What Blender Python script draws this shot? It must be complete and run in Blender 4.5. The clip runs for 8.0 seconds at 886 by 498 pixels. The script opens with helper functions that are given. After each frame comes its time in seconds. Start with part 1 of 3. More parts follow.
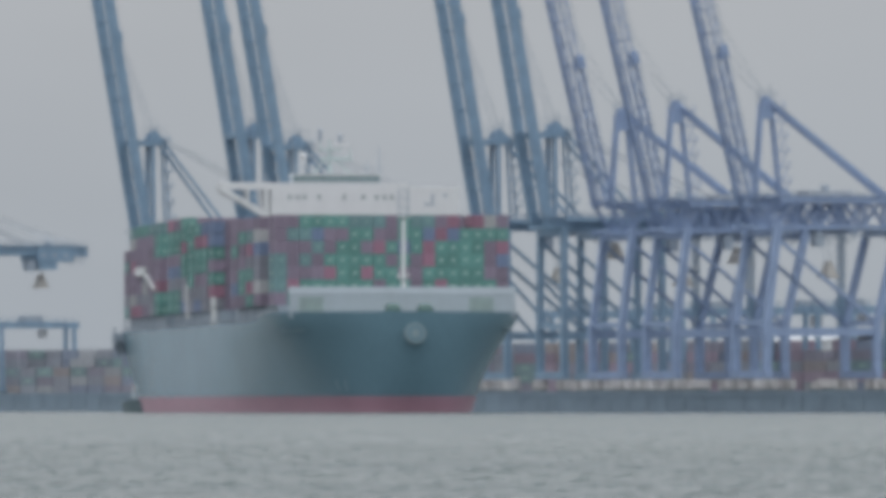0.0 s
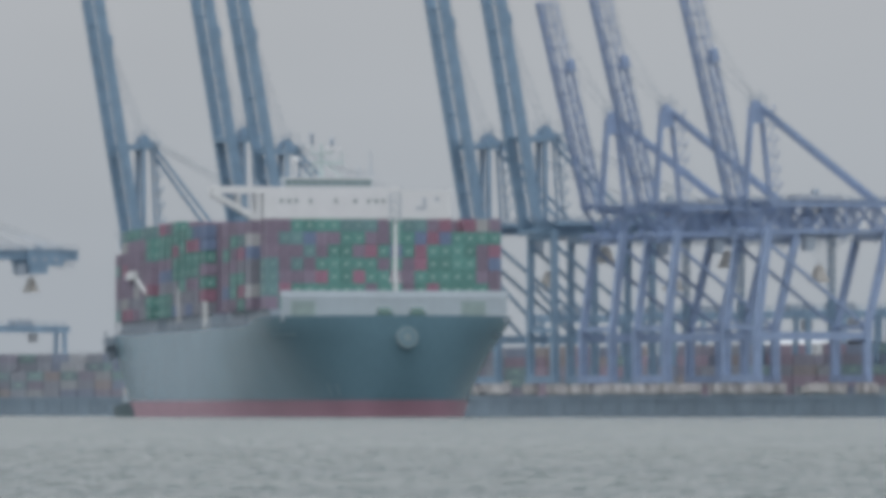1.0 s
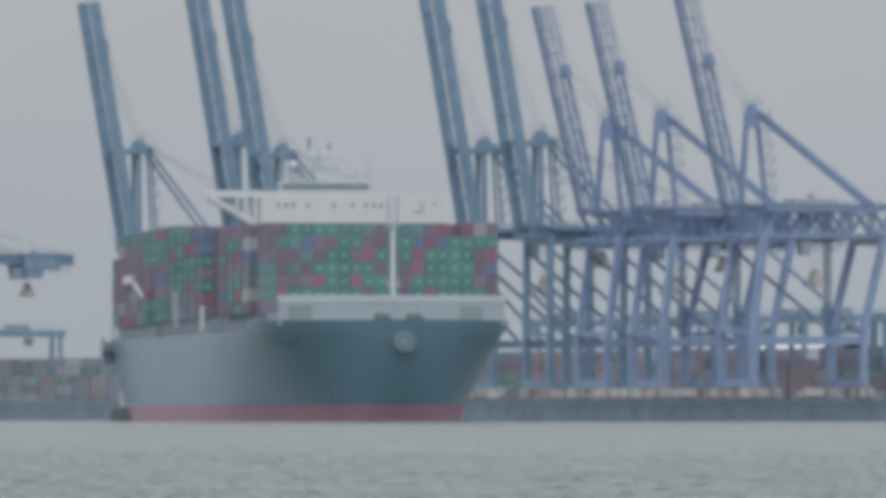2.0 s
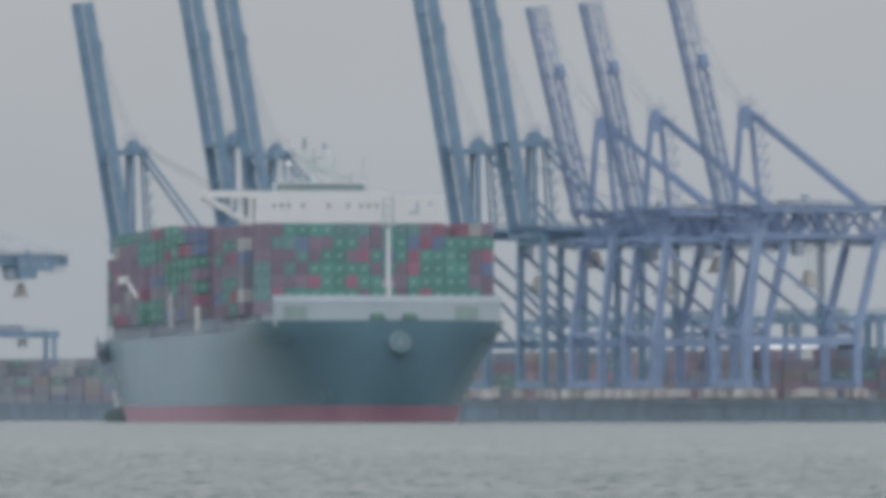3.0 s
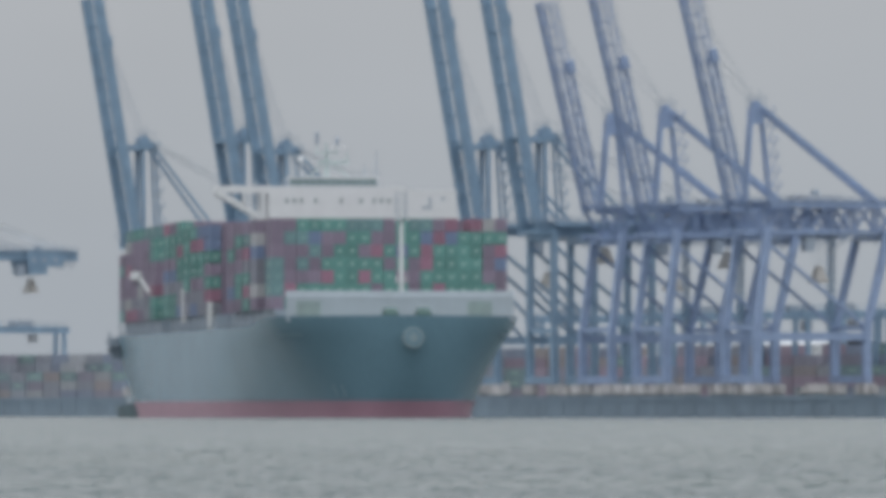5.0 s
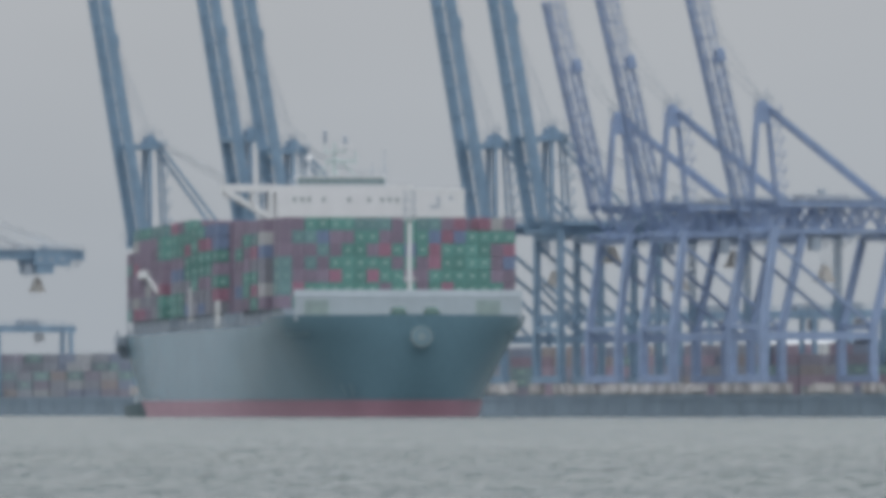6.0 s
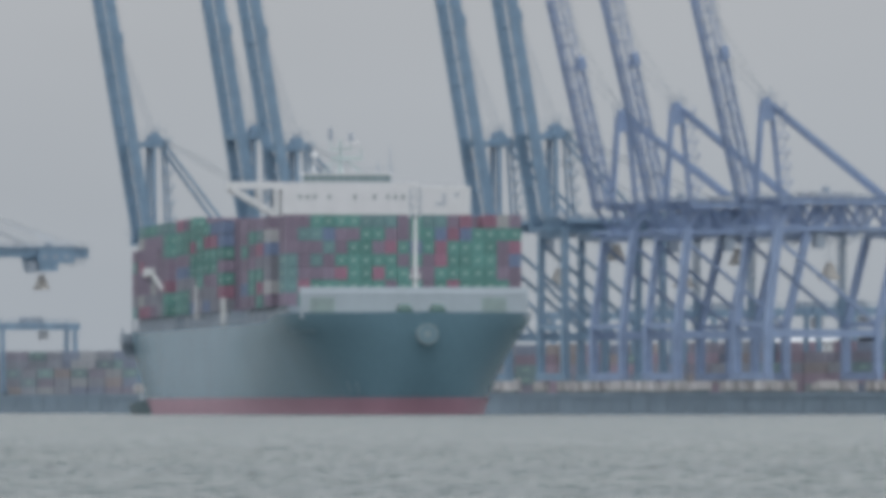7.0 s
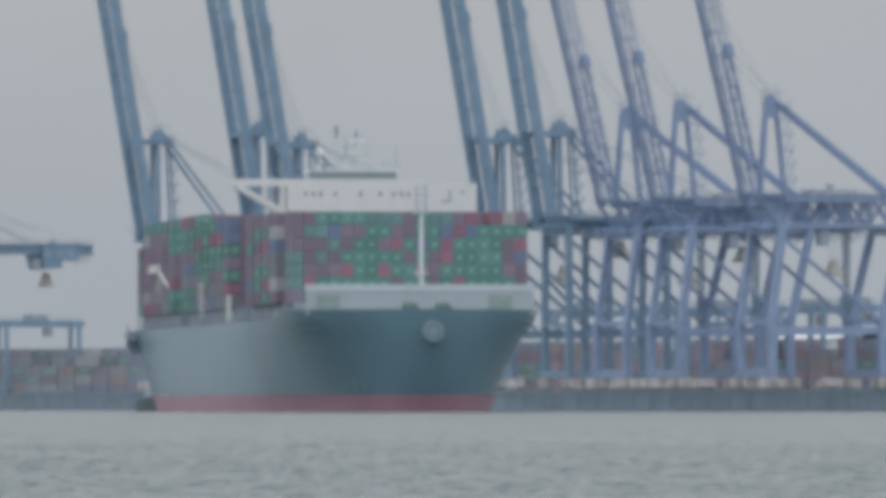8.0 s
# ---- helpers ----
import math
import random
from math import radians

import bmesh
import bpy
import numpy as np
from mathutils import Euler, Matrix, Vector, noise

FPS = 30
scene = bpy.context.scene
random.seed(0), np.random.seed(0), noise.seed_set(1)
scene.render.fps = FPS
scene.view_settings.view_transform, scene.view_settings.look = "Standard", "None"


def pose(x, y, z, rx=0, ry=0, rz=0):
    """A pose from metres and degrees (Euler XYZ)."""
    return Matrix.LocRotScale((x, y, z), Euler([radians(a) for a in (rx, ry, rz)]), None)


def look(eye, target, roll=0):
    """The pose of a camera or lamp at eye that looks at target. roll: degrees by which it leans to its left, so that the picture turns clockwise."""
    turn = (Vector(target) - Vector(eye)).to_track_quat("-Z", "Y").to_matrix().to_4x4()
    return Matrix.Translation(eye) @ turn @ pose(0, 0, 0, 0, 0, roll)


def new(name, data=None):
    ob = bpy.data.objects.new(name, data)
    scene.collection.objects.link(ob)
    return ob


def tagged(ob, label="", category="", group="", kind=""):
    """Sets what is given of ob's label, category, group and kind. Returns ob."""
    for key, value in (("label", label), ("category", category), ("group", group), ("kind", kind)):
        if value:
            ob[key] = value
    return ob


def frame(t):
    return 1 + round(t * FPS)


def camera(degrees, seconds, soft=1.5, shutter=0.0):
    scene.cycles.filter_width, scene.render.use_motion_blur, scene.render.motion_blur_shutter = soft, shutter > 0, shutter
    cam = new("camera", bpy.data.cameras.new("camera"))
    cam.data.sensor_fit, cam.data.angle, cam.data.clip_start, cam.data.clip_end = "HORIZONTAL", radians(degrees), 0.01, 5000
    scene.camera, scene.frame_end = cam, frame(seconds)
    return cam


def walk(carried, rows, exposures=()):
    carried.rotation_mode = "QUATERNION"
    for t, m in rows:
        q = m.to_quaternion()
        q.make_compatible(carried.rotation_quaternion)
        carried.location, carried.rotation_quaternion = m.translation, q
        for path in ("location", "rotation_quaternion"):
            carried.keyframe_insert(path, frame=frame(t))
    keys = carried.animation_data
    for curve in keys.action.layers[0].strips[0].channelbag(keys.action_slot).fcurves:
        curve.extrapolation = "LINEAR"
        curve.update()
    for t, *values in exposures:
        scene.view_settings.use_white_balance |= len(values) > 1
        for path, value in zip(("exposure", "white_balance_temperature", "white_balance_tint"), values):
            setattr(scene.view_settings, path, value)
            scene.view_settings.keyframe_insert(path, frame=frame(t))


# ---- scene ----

# ---- camera: a long lens on the far shore, hand-held, turning by fractions of a degree ----
LENS = 17500.0                      # focal length in picture units
EYE = (0.0, 0.0, 1.8)
cam = camera(math.degrees(2 * math.atan(784 / LENS)), 8.0, soft=6.2)
SWAY = [(0.0, -1.5, -2.6), (0.5, -9.6, -0.3), (1.0, -18.6, 4.6), (1.5, -23.2, 10.3), (3.0, -36.8, 13.6),
        (3.5, -44.4, 12.6), (4.0, -36.7, 12.3), (4.5, -27.5, 7.6), (6.0, -7.5, 4.4), (6.5, -4.6, 1.8),
        (7.0, 0.0, 0.0), (7.5, 3.1, -3.0), (8.0, 7.4, -4.8)]
walk(cam, [(t, pose(*EYE, 90 + math.degrees((277 + dy) / LENS), 0, math.degrees(dx / LENS))) for t, dx, dy in SWAY])

# ---- overcast daylight ----
world = bpy.data.worlds.new("overcast_sky")
scene.world = world
world.use_nodes = True
wn, wl = world.node_tree.nodes, world.node_tree.links
wn.clear()
w_out = wn.new("ShaderNodeOutputWorld")
w_bg = wn.new("ShaderNodeBackground")
w_sky = wn.new("ShaderNodeTexSky")
w_sky.sky_type, w_sky.sun_disc = "NISHITA", False
w_sky.sun_elevation, w_sky.sun_rotation = radians(42), radians(205)
w_sky.air_density, w_sky.dust_density = 1.0, 4.0
w_tc = wn.new("ShaderNodeTexCoord")
w_sep = wn.new("ShaderNodeSeparateXYZ")
w_ramp = wn.new("ShaderNodeValToRGB")
w_ramp.color_ramp.elements[0].position, w_ramp.color_ramp.elements[0].color = 0.0, (0.36, 0.40, 0.447, 1)
w_ramp.color_ramp.elements[1].position, w_ramp.color_ramp.elements[1].color = 1.0, (1.45, 1.48, 1.54, 1)
low = w_ramp.color_ramp.elements.new(0.045)
low.color = (0.427, 0.446, 0.472, 1)
mid = w_ramp.color_ramp.elements.new(0.2)
mid.color = (0.97, 1.0, 1.045, 1)
w_cloud = wn.new("ShaderNodeTexNoise")
w_cloud.inputs["Scale"].default_value, w_cloud.inputs["Detail"].default_value = 14.0, 3.0
w_cmap = wn.new("ShaderNodeMapping")
w_cmap.inputs["Scale"].default_value = (1, 1, 3.0)
w_cr = wn.new("ShaderNodeMapRange")
w_cr.inputs["To Min"].default_value, w_cr.inputs["To Max"].default_value = 0.93, 1.07
w_mul = wn.new("ShaderNodeMixRGB")
w_mul.blend_type = "MULTIPLY"
w_mul.inputs["Fac"].default_value = 1.0
w_add = wn.new("ShaderNodeMixRGB")
w_add.blend_type = "ADD"
w_add.inputs["Fac"].default_value = 0.004
wl.new(w_tc.outputs["Generated"], w_sep.inputs[0])
wl.new(w_sep.outputs["Z"], w_ramp.inputs["Fac"])
wl.new(w_tc.outputs["Generated"], w_cmap.inputs[0])
wl.new(w_cmap.outputs[0], w_cloud.inputs["Vector"])
wl.new(w_cloud.outputs[0], w_cr.inputs["Value"])
wl.new(w_ramp.outputs[0], w_mul.inputs[1])
wl.new(w_cr.outputs[0], w_mul.inputs[2])
wl.new(w_mul.outputs[0], w_add.inputs[1])
wl.new(w_sky.outputs[0], w_add.inputs[2])
wl.new(w_add.outputs[0], w_bg.inputs["Color"])
w_bg.inputs["Strength"].default_value = 1.0
wl.new(w_bg.outputs[0], w_out.inputs[0])

sun = new("sun", bpy.data.lights.new("sun", "SUN"))
sun.data.energy, sun.data.angle, sun.data.color = 0.32, radians(70), (1.0, 0.98, 0.95)
sun.matrix_world = look((-10, -110, 230), (0, 0, 0))
scene.view_settings.exposure = 0.0


# ---- materials ----
def paint(name, color, rough=0.6, metal=0.0, wear=0.18, scale=0.35, streak=True, bump=0.02, spread=0.0, spec=0.4):
    """Weathered paint or plain surface: broad fading, fine grain, downward rain streaks."""
    m = bpy.data.materials.new(name)
    m.use_nodes = True
    n, l = m.node_tree.nodes, m.node_tree.links
    b = n["Principled BSDF"]
    tc = n.new("ShaderNodeTexCoord")
    big = n.new("ShaderNodeTexNoise")
    big.inputs["Scale"].default_value, big.inputs["Detail"].default_value = scale, 4.0
    l.new(tc.outputs["Object"], big.inputs["Vector"])
    mp = n.new("ShaderNodeMapping")
    mp.inputs["Scale"].default_value = (2.2, 2.2, 0.12) if streak else (3, 3, 3)
    l.new(tc.outputs["Object"], mp.inputs[0])
    fine = n.new("ShaderNodeTexNoise")
    fine.inputs["Scale"].default_value, fine.inputs["Detail"].default_value = 1.0, 5.0
    l.new(mp.outputs[0], fine.inputs["Vector"])
    mix = n.new("ShaderNodeMath")
    mix.operation = "ADD"
    l.new(big.outputs[0], mix.inputs[0])
    l.new(fine.outputs[0], mix.inputs[1])
    rng = n.new("ShaderNodeMapRange")
    rng.inputs["From Min"].default_value, rng.inputs["From Max"].default_value = 0.6, 1.4
    rng.inputs["To Min"].default_value, rng.inputs["To Max"].default_value = 1 - wear, 1 + wear
    l.new(mix.outputs[0], rng.inputs["Value"])
    out = rng.outputs[0]
    if spread:
        info = n.new("ShaderNodeObjectInfo")
        r2 = n.new("ShaderNodeMapRange")
        r2.inputs["To Min"].default_value, r2.inputs["To Max"].default_value = 1 - spread, 1 + spread
        l.new(info.outputs["Random"], r2.inputs["Value"])
        mm = n.new("ShaderNodeMath")
        mm.operation = "MULTIPLY"
        l.new(out, mm.inputs[0])
        l.new(r2.outputs[0], mm.inputs[1])
        out = mm.outputs[0]
    col = n.new("ShaderNodeMixRGB")
    col.blend_type = "MULTIPLY"
    col.inputs["Fac"].default_value = 1.0
    col.inputs[1].default_value = (*color, 1)
    l.new(out, col.inputs[2])
    l.new(col.outputs[0], b.inputs["Base Color"])
    b.inputs["Roughness"].default_value, b.inputs["Metallic"].default_value = rough, metal
    b.inputs["Specular IOR Level"].default_value = spec
    if bump:
        bp = n.new("ShaderNodeBump")
        bp.inputs["Distance"].default_value, bp.inputs["Strength"].default_value = bump, 0.6
        l.new(fine.outputs[0], bp.inputs["Height"])
        l.new(bp.outputs[0], b.inputs["Normal"])
    return m


CRANE_BLUE = paint("crane_blue_paint", (0.24, 0.32, 0.475), 0.55)
CRANE_GREY = paint("crane_slate_blue_paint", (0.19, 0.29, 0.395), 0.55)
CRANE_PALE = paint("crane_pale_grey_paint", (0.50, 0.53, 0.56), 0.6)
STEEL = paint("dull_steel", (0.29, 0.345, 0.41), 0.5, 0.2)
HULL = paint("hull_green_paint", (0.138, 0.238, 0.297), 0.25, wear=0.12, scale=0.05, spec=0.38)
BOOT = paint("red_boot_topping", (0.33, 0.195, 0.25), 0.5, wear=0.16, scale=0.08)
DECK = paint("deck_green_paint", (0.10, 0.17, 0.16), 0.7)
WHITE = paint("white_ship_paint", (0.63, 0.65, 0.66), 0.5, wear=0.06)
GREYW = paint("pale_grey_ship_paint", (0.365, 0.42, 0.47), 0.55, wear=0.08)
GLASS = paint("dark_window_glass", (0.2, 0.27, 0.275), 0.1, streak=False, bump=0)
DARK = paint("dark_fittings", (0.13, 0.18, 0.20), 0.7)
MARK = paint("pale_marking_paint", (0.33, 0.47, 0.43), 0.6, wear=0.1)
FAINT = paint("faint_lettering_paint", (0.18, 0.275, 0.33), 0.6, wear=0.1)
CONC = paint("quay_concrete", (0.195, 0.258, 0.318), 0.85, wear=0.22, scale=0.1)
PILE = paint("quay_fender_timber", (0.205, 0.265, 0.315), 0.85, wear=0.25)
YARD = paint("yard_asphalt", (0.08, 0.085, 0.09), 0.9, streak=False)
SAND = paint("ochre_spreader_paint", (0.42, 0.41, 0.39), 0.7)
BOGIE = paint("white_bogie_guard", (0.5, 0.495, 0.495), 0.6, wear=0.25, spread=0.4)
SHED = paint("pale_shed_cladding", (0.55, 0.58, 0.60), 0.7)


def palette(prefix, haze, **colors):
    """One paint for each container colour, greyed by a share of painted air haze."""
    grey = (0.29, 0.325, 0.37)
    return {k: paint(prefix + k, tuple(a + (b - a) * haze for a, b in zip(c, grey)), 0.6, spread=0.14) for k, c in colors.items()}


TINTS = dict(g=(0.075, 0.255, 0.22), m=(0.215, 0.158, 0.225), r=(0.31, 0.125, 0.195), b=(0.12, 0.175, 0.305),
             t=(0.12, 0.25, 0.26), w=(0.42, 0.42, 0.43), y=(0.23, 0.235, 0.28), o=(0.33, 0.22, 0.16))
# haze of the air is mixed into both paint sets, thicker for the yard
BOX = palette("container_paint_", 0.2, **TINTS)
HAZED = palette("hazed_container_paint_", 0.6, **TINTS)


def water_material():
    m = bpy.data.materials.new("estuary_water")
    m.use_nodes = True
    n, l = m.node_tree.nodes, m.node_tree.links
    b = n["Principled BSDF"]
    tc = n.new("ShaderNodeTexCoord")
    b.inputs["Roughness"].default_value = 0.24
    b.inputs["IOR"].default_value = 1.33
    b.inputs["Specular IOR Level"].default_value = 0.08
    a = n.new("ShaderNodeTexNoise")
    a.inputs["Scale"].default_value, a.inputs["Detail"].default_value, a.inputs["Roughness"].default_value = 1.6, 5.0, 0.6
    l.new(tc.outputs["Object"], a.inputs["Vector"])
    big = n.new("ShaderNodeTexNoise")
    big.inputs["Scale"].default_value, big.inputs["Detail"].default_value = 0.02, 4.0
    l.new(tc.outputs["Object"], big.inputs["Vector"])
    ramp = n.new("ShaderNodeValToRGB")
    ramp.color_ramp.elements[0].position, ramp.color_ramp.elements[0].color = 0.35, (0.054, 0.08, 0.084, 1)
    ramp.color_ramp.elements[1].position, ramp.color_ramp.elements[1].color = 0.65, (0.084, 0.108, 0.107, 1)
    l.new(big.outputs[0], ramp.inputs["Fac"])
    l.new(ramp.outputs[0], b.inputs["Base Color"])
    # ripples too short for the mesh tilt the surface every way
    tilt = n.new("ShaderNodeVectorMath")
    tilt.operation = "MULTIPLY_ADD"
    tilt.inputs[1].default_value, tilt.inputs[2].default_value = (2.0, 2.0, 0.0), (-1.0, -1.0, 0.0)
    l.new(a.outputs["Color"], tilt.inputs[0])
    geo = n.new("ShaderNodeNewGeometry")
    add = n.new("ShaderNodeVectorMath")
    l.new(tilt.outputs[0], add.inputs[0])
    l.new(geo.outputs["Normal"], add.inputs[1])
    unit = n.new("ShaderNodeVectorMath")
    unit.operation = "NORMALIZE"
    l.new(add.outputs[0], unit.inputs[0])
    l.new(unit.outputs[0], b.inputs["Normal"])
    return m


WATER = water_material()


# ---- mesh helpers ----
def mesh_of(name, bm, mats):
    me = bpy.data.meshes.new(name)
    bm.normal_update()
    bm.to_mesh(me)
    bm.free()
    for m in (mats if isinstance(mats, (list, tuple)) else [mats]):
        me.materials.append(m)
    return me


def part(name, bm, material, parent=None, label=""):
    ob = new(name, mesh_of(name, bm, material))
    if parent is not None:
        ob.parent = parent
    return tagged(ob, label)


def box(bm, lo, hi, mat=0):
    """An upright box between two corners."""
    (x0, y0, z0), (x1, y1, z1) = lo, hi
    v = [bm.verts.new(p) for p in ((x0, y0, z0), (x1, y0, z0), (x1, y1, z0), (x0, y1, z0),
                                   (x0, y0, z1), (x1, y0, z1), (x1, y1, z1), (x0, y1, z1))]
    for q in ((3, 2, 1, 0), (4, 5, 6, 7), (0, 1, 5, 4), (1, 2, 6, 5), (2, 3, 7, 6), (3, 0, 4, 7)):
        bm.faces.new([v[i] for i in q]).material_index = mat


def beam(bm, p, q, w, h=None, mat=0, taper=1.0):
    """A rectangular bar from p to q: w across, h in the upright sense, narrowing to taper at q."""
    h = w if h is None else h
    p, q = Vector(p), Vector(q)
    d = (q - p).normalized()
    side = d.cross(Vector((0, 0, 1)))
    side = Vector((0, 1, 0)) if side.length < 1e-3 else side.normalized()
    up = side.cross(d)
    c = []
    for o, k in ((p, 1.0), (q, taper)):
        c.append([bm.verts.new(o + side * (a * w / 2 * k) + up * (b * h / 2 * k)) for a, b in ((-1, -1), (1, -1), (1, 1), (-1, 1))])
    for i in range(4):
        j = (i + 1) % 4
        bm.faces.new((c[0][i], c[0][j], c[1][j], c[1][i])).material_index = mat
    bm.faces.new(c[0][::-1]).material_index = mat
    bm.faces.new(c[1]).material_index = mat


def tube(bm, p, q, r, n=8, r2=None, mat=0):
    p, q = Vector(p), Vector(q)
    r2 = r if r2 is None else r2
    d = (q - p).normalized()
    a = d.orthogonal().normalized()
    b = d.cross(a)
    rings = [[bm.verts.new(o + (a * math.cos(2 * math.pi * i / n) + b * math.sin(2 * math.pi * i / n)) * k) for i in range(n)]
             for o, k in ((p, r), (q, r2))]
    for i in range(n):
        j = (i + 1) % n
        bm.faces.new((rings[0][i], rings[0][j], rings[1][j], rings[1][i])).material_index = mat
    bm.faces.new(rings[0][::-1]).material_index = mat
    bm.faces.new(rings[1]).material_index = mat


def empty(name, m, label, category, group=""):
    ob = new(name)
    ob.matrix_basis = m
    return tagged(ob, label, category, group)


# ---- water and land ----
def build_water():
    """One calm sheet to the horizon, and on the stretch between the shores a drifting skin of short-crested chop."""
    rng = np.random.RandomState(4)
    comps = []
    for i in range(36):
        lam = 0.5 * 1.062 ** i
        ang = rng.normal(0.9, 0.8)
        comps.append((lam, 2 * math.pi / lam * math.sin(ang), 2 * math.pi / lam * math.cos(ang), rng.uniform(0, 6.28), 0.0062 * lam ** 0.15))
    ys = [150.0]
    while ys[-1] < 2000:
        ys.append(ys[-1] + max(0.24, (ys[-1] - 330) * 0.004))
    nx = 260
    y = np.array(ys)[:, None]
    half = 0.052 * y + 7.0
    x = np.linspace(-1, 1, nx)[None, :] * half
    step = np.maximum(np.gradient(np.array(ys)), 2 * half[:, 0] / nx)[:, None]
    z = np.zeros_like(x)
    for lam, kx, ky, ph, am in comps:
        keep = np.clip(lam / step - 1.6, 0, 1)
        z += keep * am * np.sin(kx * x + ky * y + ph)
    z += 0.02 * np.sin(x * 0.31 + y * 0.05) * np.sin(x * 0.11 - y * 0.023) * np.clip(400 / y, 0, 1)
    n = len(ys)
    verts = np.stack([x, np.broadcast_to(y, x.shape), z], -1).reshape(-1, 3)
    a = (np.arange(n - 1)[:, None] * nx + np.arange(nx - 1)[None, :]).ravel()
    faces = np.stack([a, a + 1, a + nx + 1, a + nx], -1)
    me = bpy.data.meshes.new("wave_surface")
    me.from_pydata(verts.tolist(), [], faces.tolist())
    me.polygons.foreach_set("use_smooth", [True] * len(me.polygons))
    me.materials.append(WATER)
    skin = tagged(new("wave_surface", me), "grey-green wind chop drifting across the estuary", "water", kind="structure")
    far = 4900.0
    me = bpy.data.meshes.new("water")
    me.from_pydata([(-far, -far, -0.3), (far, -far, -0.3), (far, far, -0.3), (-far, far, -0.3)], [], [[0, 1, 2, 3]])
    me.materials.append(WATER)
    tagged(new("water", me), "grey-green estuary water under an overcast sky", "water", kind="structure")
    return skin


waves = build_water()

QUAY_Z = 4.6
QX, QY = 75.0, 2300.0               # waterside rail abreast of the nearest crane
TURN = math.degrees(math.atan2(152, 336))
QUAY = pose(QX, QY, QUAY_Z, 0, 0, TURN)     # x inland, y along the quay away from the viewer


def build_quay():
    bm = bmesh.new()
    box(bm, (-8, -700, -9), (-6.2, 1300, 0.0))
    wall = part("quay_wall", bm, CONC)
    wall.matrix_basis = QUAY
    tagged(wall, "dark concrete quay wall stained along the waterline", "quay wall", kind="structure")
    bm = bmesh.new()
    box(bm, (-8.25, -700, -0.9), (-8.0, 1300, 0.25))
    part("coping", bm, CONC, wall)
    one = None
    for i in range(95):
        if one is None:
            bm = bmesh.new()
            box(bm, (-8.16, -0.35, -6), (-8.004, 0.35, -0.9))
            box(bm, (-8.3, -0.5, -2.6), (-8.15, 0.5, -1.6))
            one = mesh_of("fender", bm, PILE)
        f = new("fender", one)
        f.parent = wall
        f.location = (0, -180 + i * 10.3, 0)
    bm = bmesh.new()
    box(bm, (-6.2, -700, -6), (2200, 1300, -0.01))
    land = part("ground", bm, YARD)
    land.matrix_basis = QUAY
    tagged(land, "worn asphalt container yard behind the quay", "ground", kind="structure")
    for x in (-4.2, 0.0, 25.4, 26.3):
        bm = bmesh.new()
        box(bm, (x - 0.08, -700, 0.0), (x + 0.08, 1300, 0.12))
        r = part("crane_rail", bm, STEEL)
        r.matrix_basis = QUAY
        tagged(r, "steel crane rail set in the quay", "rail", kind="structure")


build_quay()


# ---- containers ----
def container_mesh(code, paints, length=12.19, high=2.59):
    """Steel box: corner posts and rails, panels set back with ribs, door bars, a plain mark on some."""
    bm = bmesh.new()
    w, h, L = 2.44, high, length
    box(bm, (-w / 2 + 0.05, 0.06, 0.1), (w / 2 - 0.05, L - 0.06, h - 0.05))
    for x in (-w / 2, w / 2 - 0.14):
        for y in (0.0, L - 0.14):
            box(bm, (x, y, 0), (x + 0.14, y + 0.14, h))
    for y in (0.0, L - 0.1):
        box(bm, (-w / 2 + 0.14, y, 0), (w / 2 - 0.14, y + 0.1, 0.14))
        box(bm, (-w / 2 + 0.14, y, h - 0.12), (w / 2 - 0.14, y + 0.1, h))
    for x in (-w / 2, w / 2 - 0.08):
        box(bm, (x, 0.14, 0), (x + 0.08, L - 0.14, 0.14))
        box(bm, (x, 0.14, h - 0.1), (x + 0.08, L - 0.14, h))
    n = int(L / 1.0)
    for i in range(1, n):
        for x in (-w / 2 + 0.015, w / 2 - 0.05):
            box(bm, (x, i * L / n - 0.2, 0.14), (x + 0.035, i * L / n + 0.2, h - 0.1))
    if code in "gt":
        k = 0.3 if code == "g" else 0.2
        box(bm, (-k, 0.02, h * 0.5 - k), (k, 0.06, h * 0.5 + k), 1)
        for s in (-w / 2 + 0.0, w / 2 - 0.02):
            box(bm, (s, L * 0.34, h * 0.42), (s + 0.012, L * 0.66, h * 0.6), 1)
    else:
        for x in (-0.5, 0.5):
            tube(bm, (x, 0.03, 0.1), (x, 0.03, h - 0.1), 0.03, 5)
    return mesh_of("container", bm, [paints[code], MARK])


CONT = {c: container_mesh(c, BOX) for c in BOX}
YARD_CONT = {c: container_mesh(c, HAZED) for c in HAZED}
WORDS = {"g": "green", "m": "maroon", "r": "bright red", "b": "navy blue", "t": "grey-teal", "w": "off-white", "y": "grey", "o": "orange-brown"}

# ---- the container ship ----
SHIP_TURN = 7.07
BOW = Vector((-3.0, 1950.0, 0.0))
SPEED = 2.65
ship = empty("container_ship", pose(*BOW, 0, 0, SHIP_TURN),
             "large dark green container ship with red waterline, fully stacked, under way", "container ship")
LENGTH, HALF = 366.0, 25.5


def deck_z(d):
    e = max(0.0, min(1.0, (72 - d) / 34.0))
    return 18.7 + 1.6 * e * e * (3 - 2 * e)


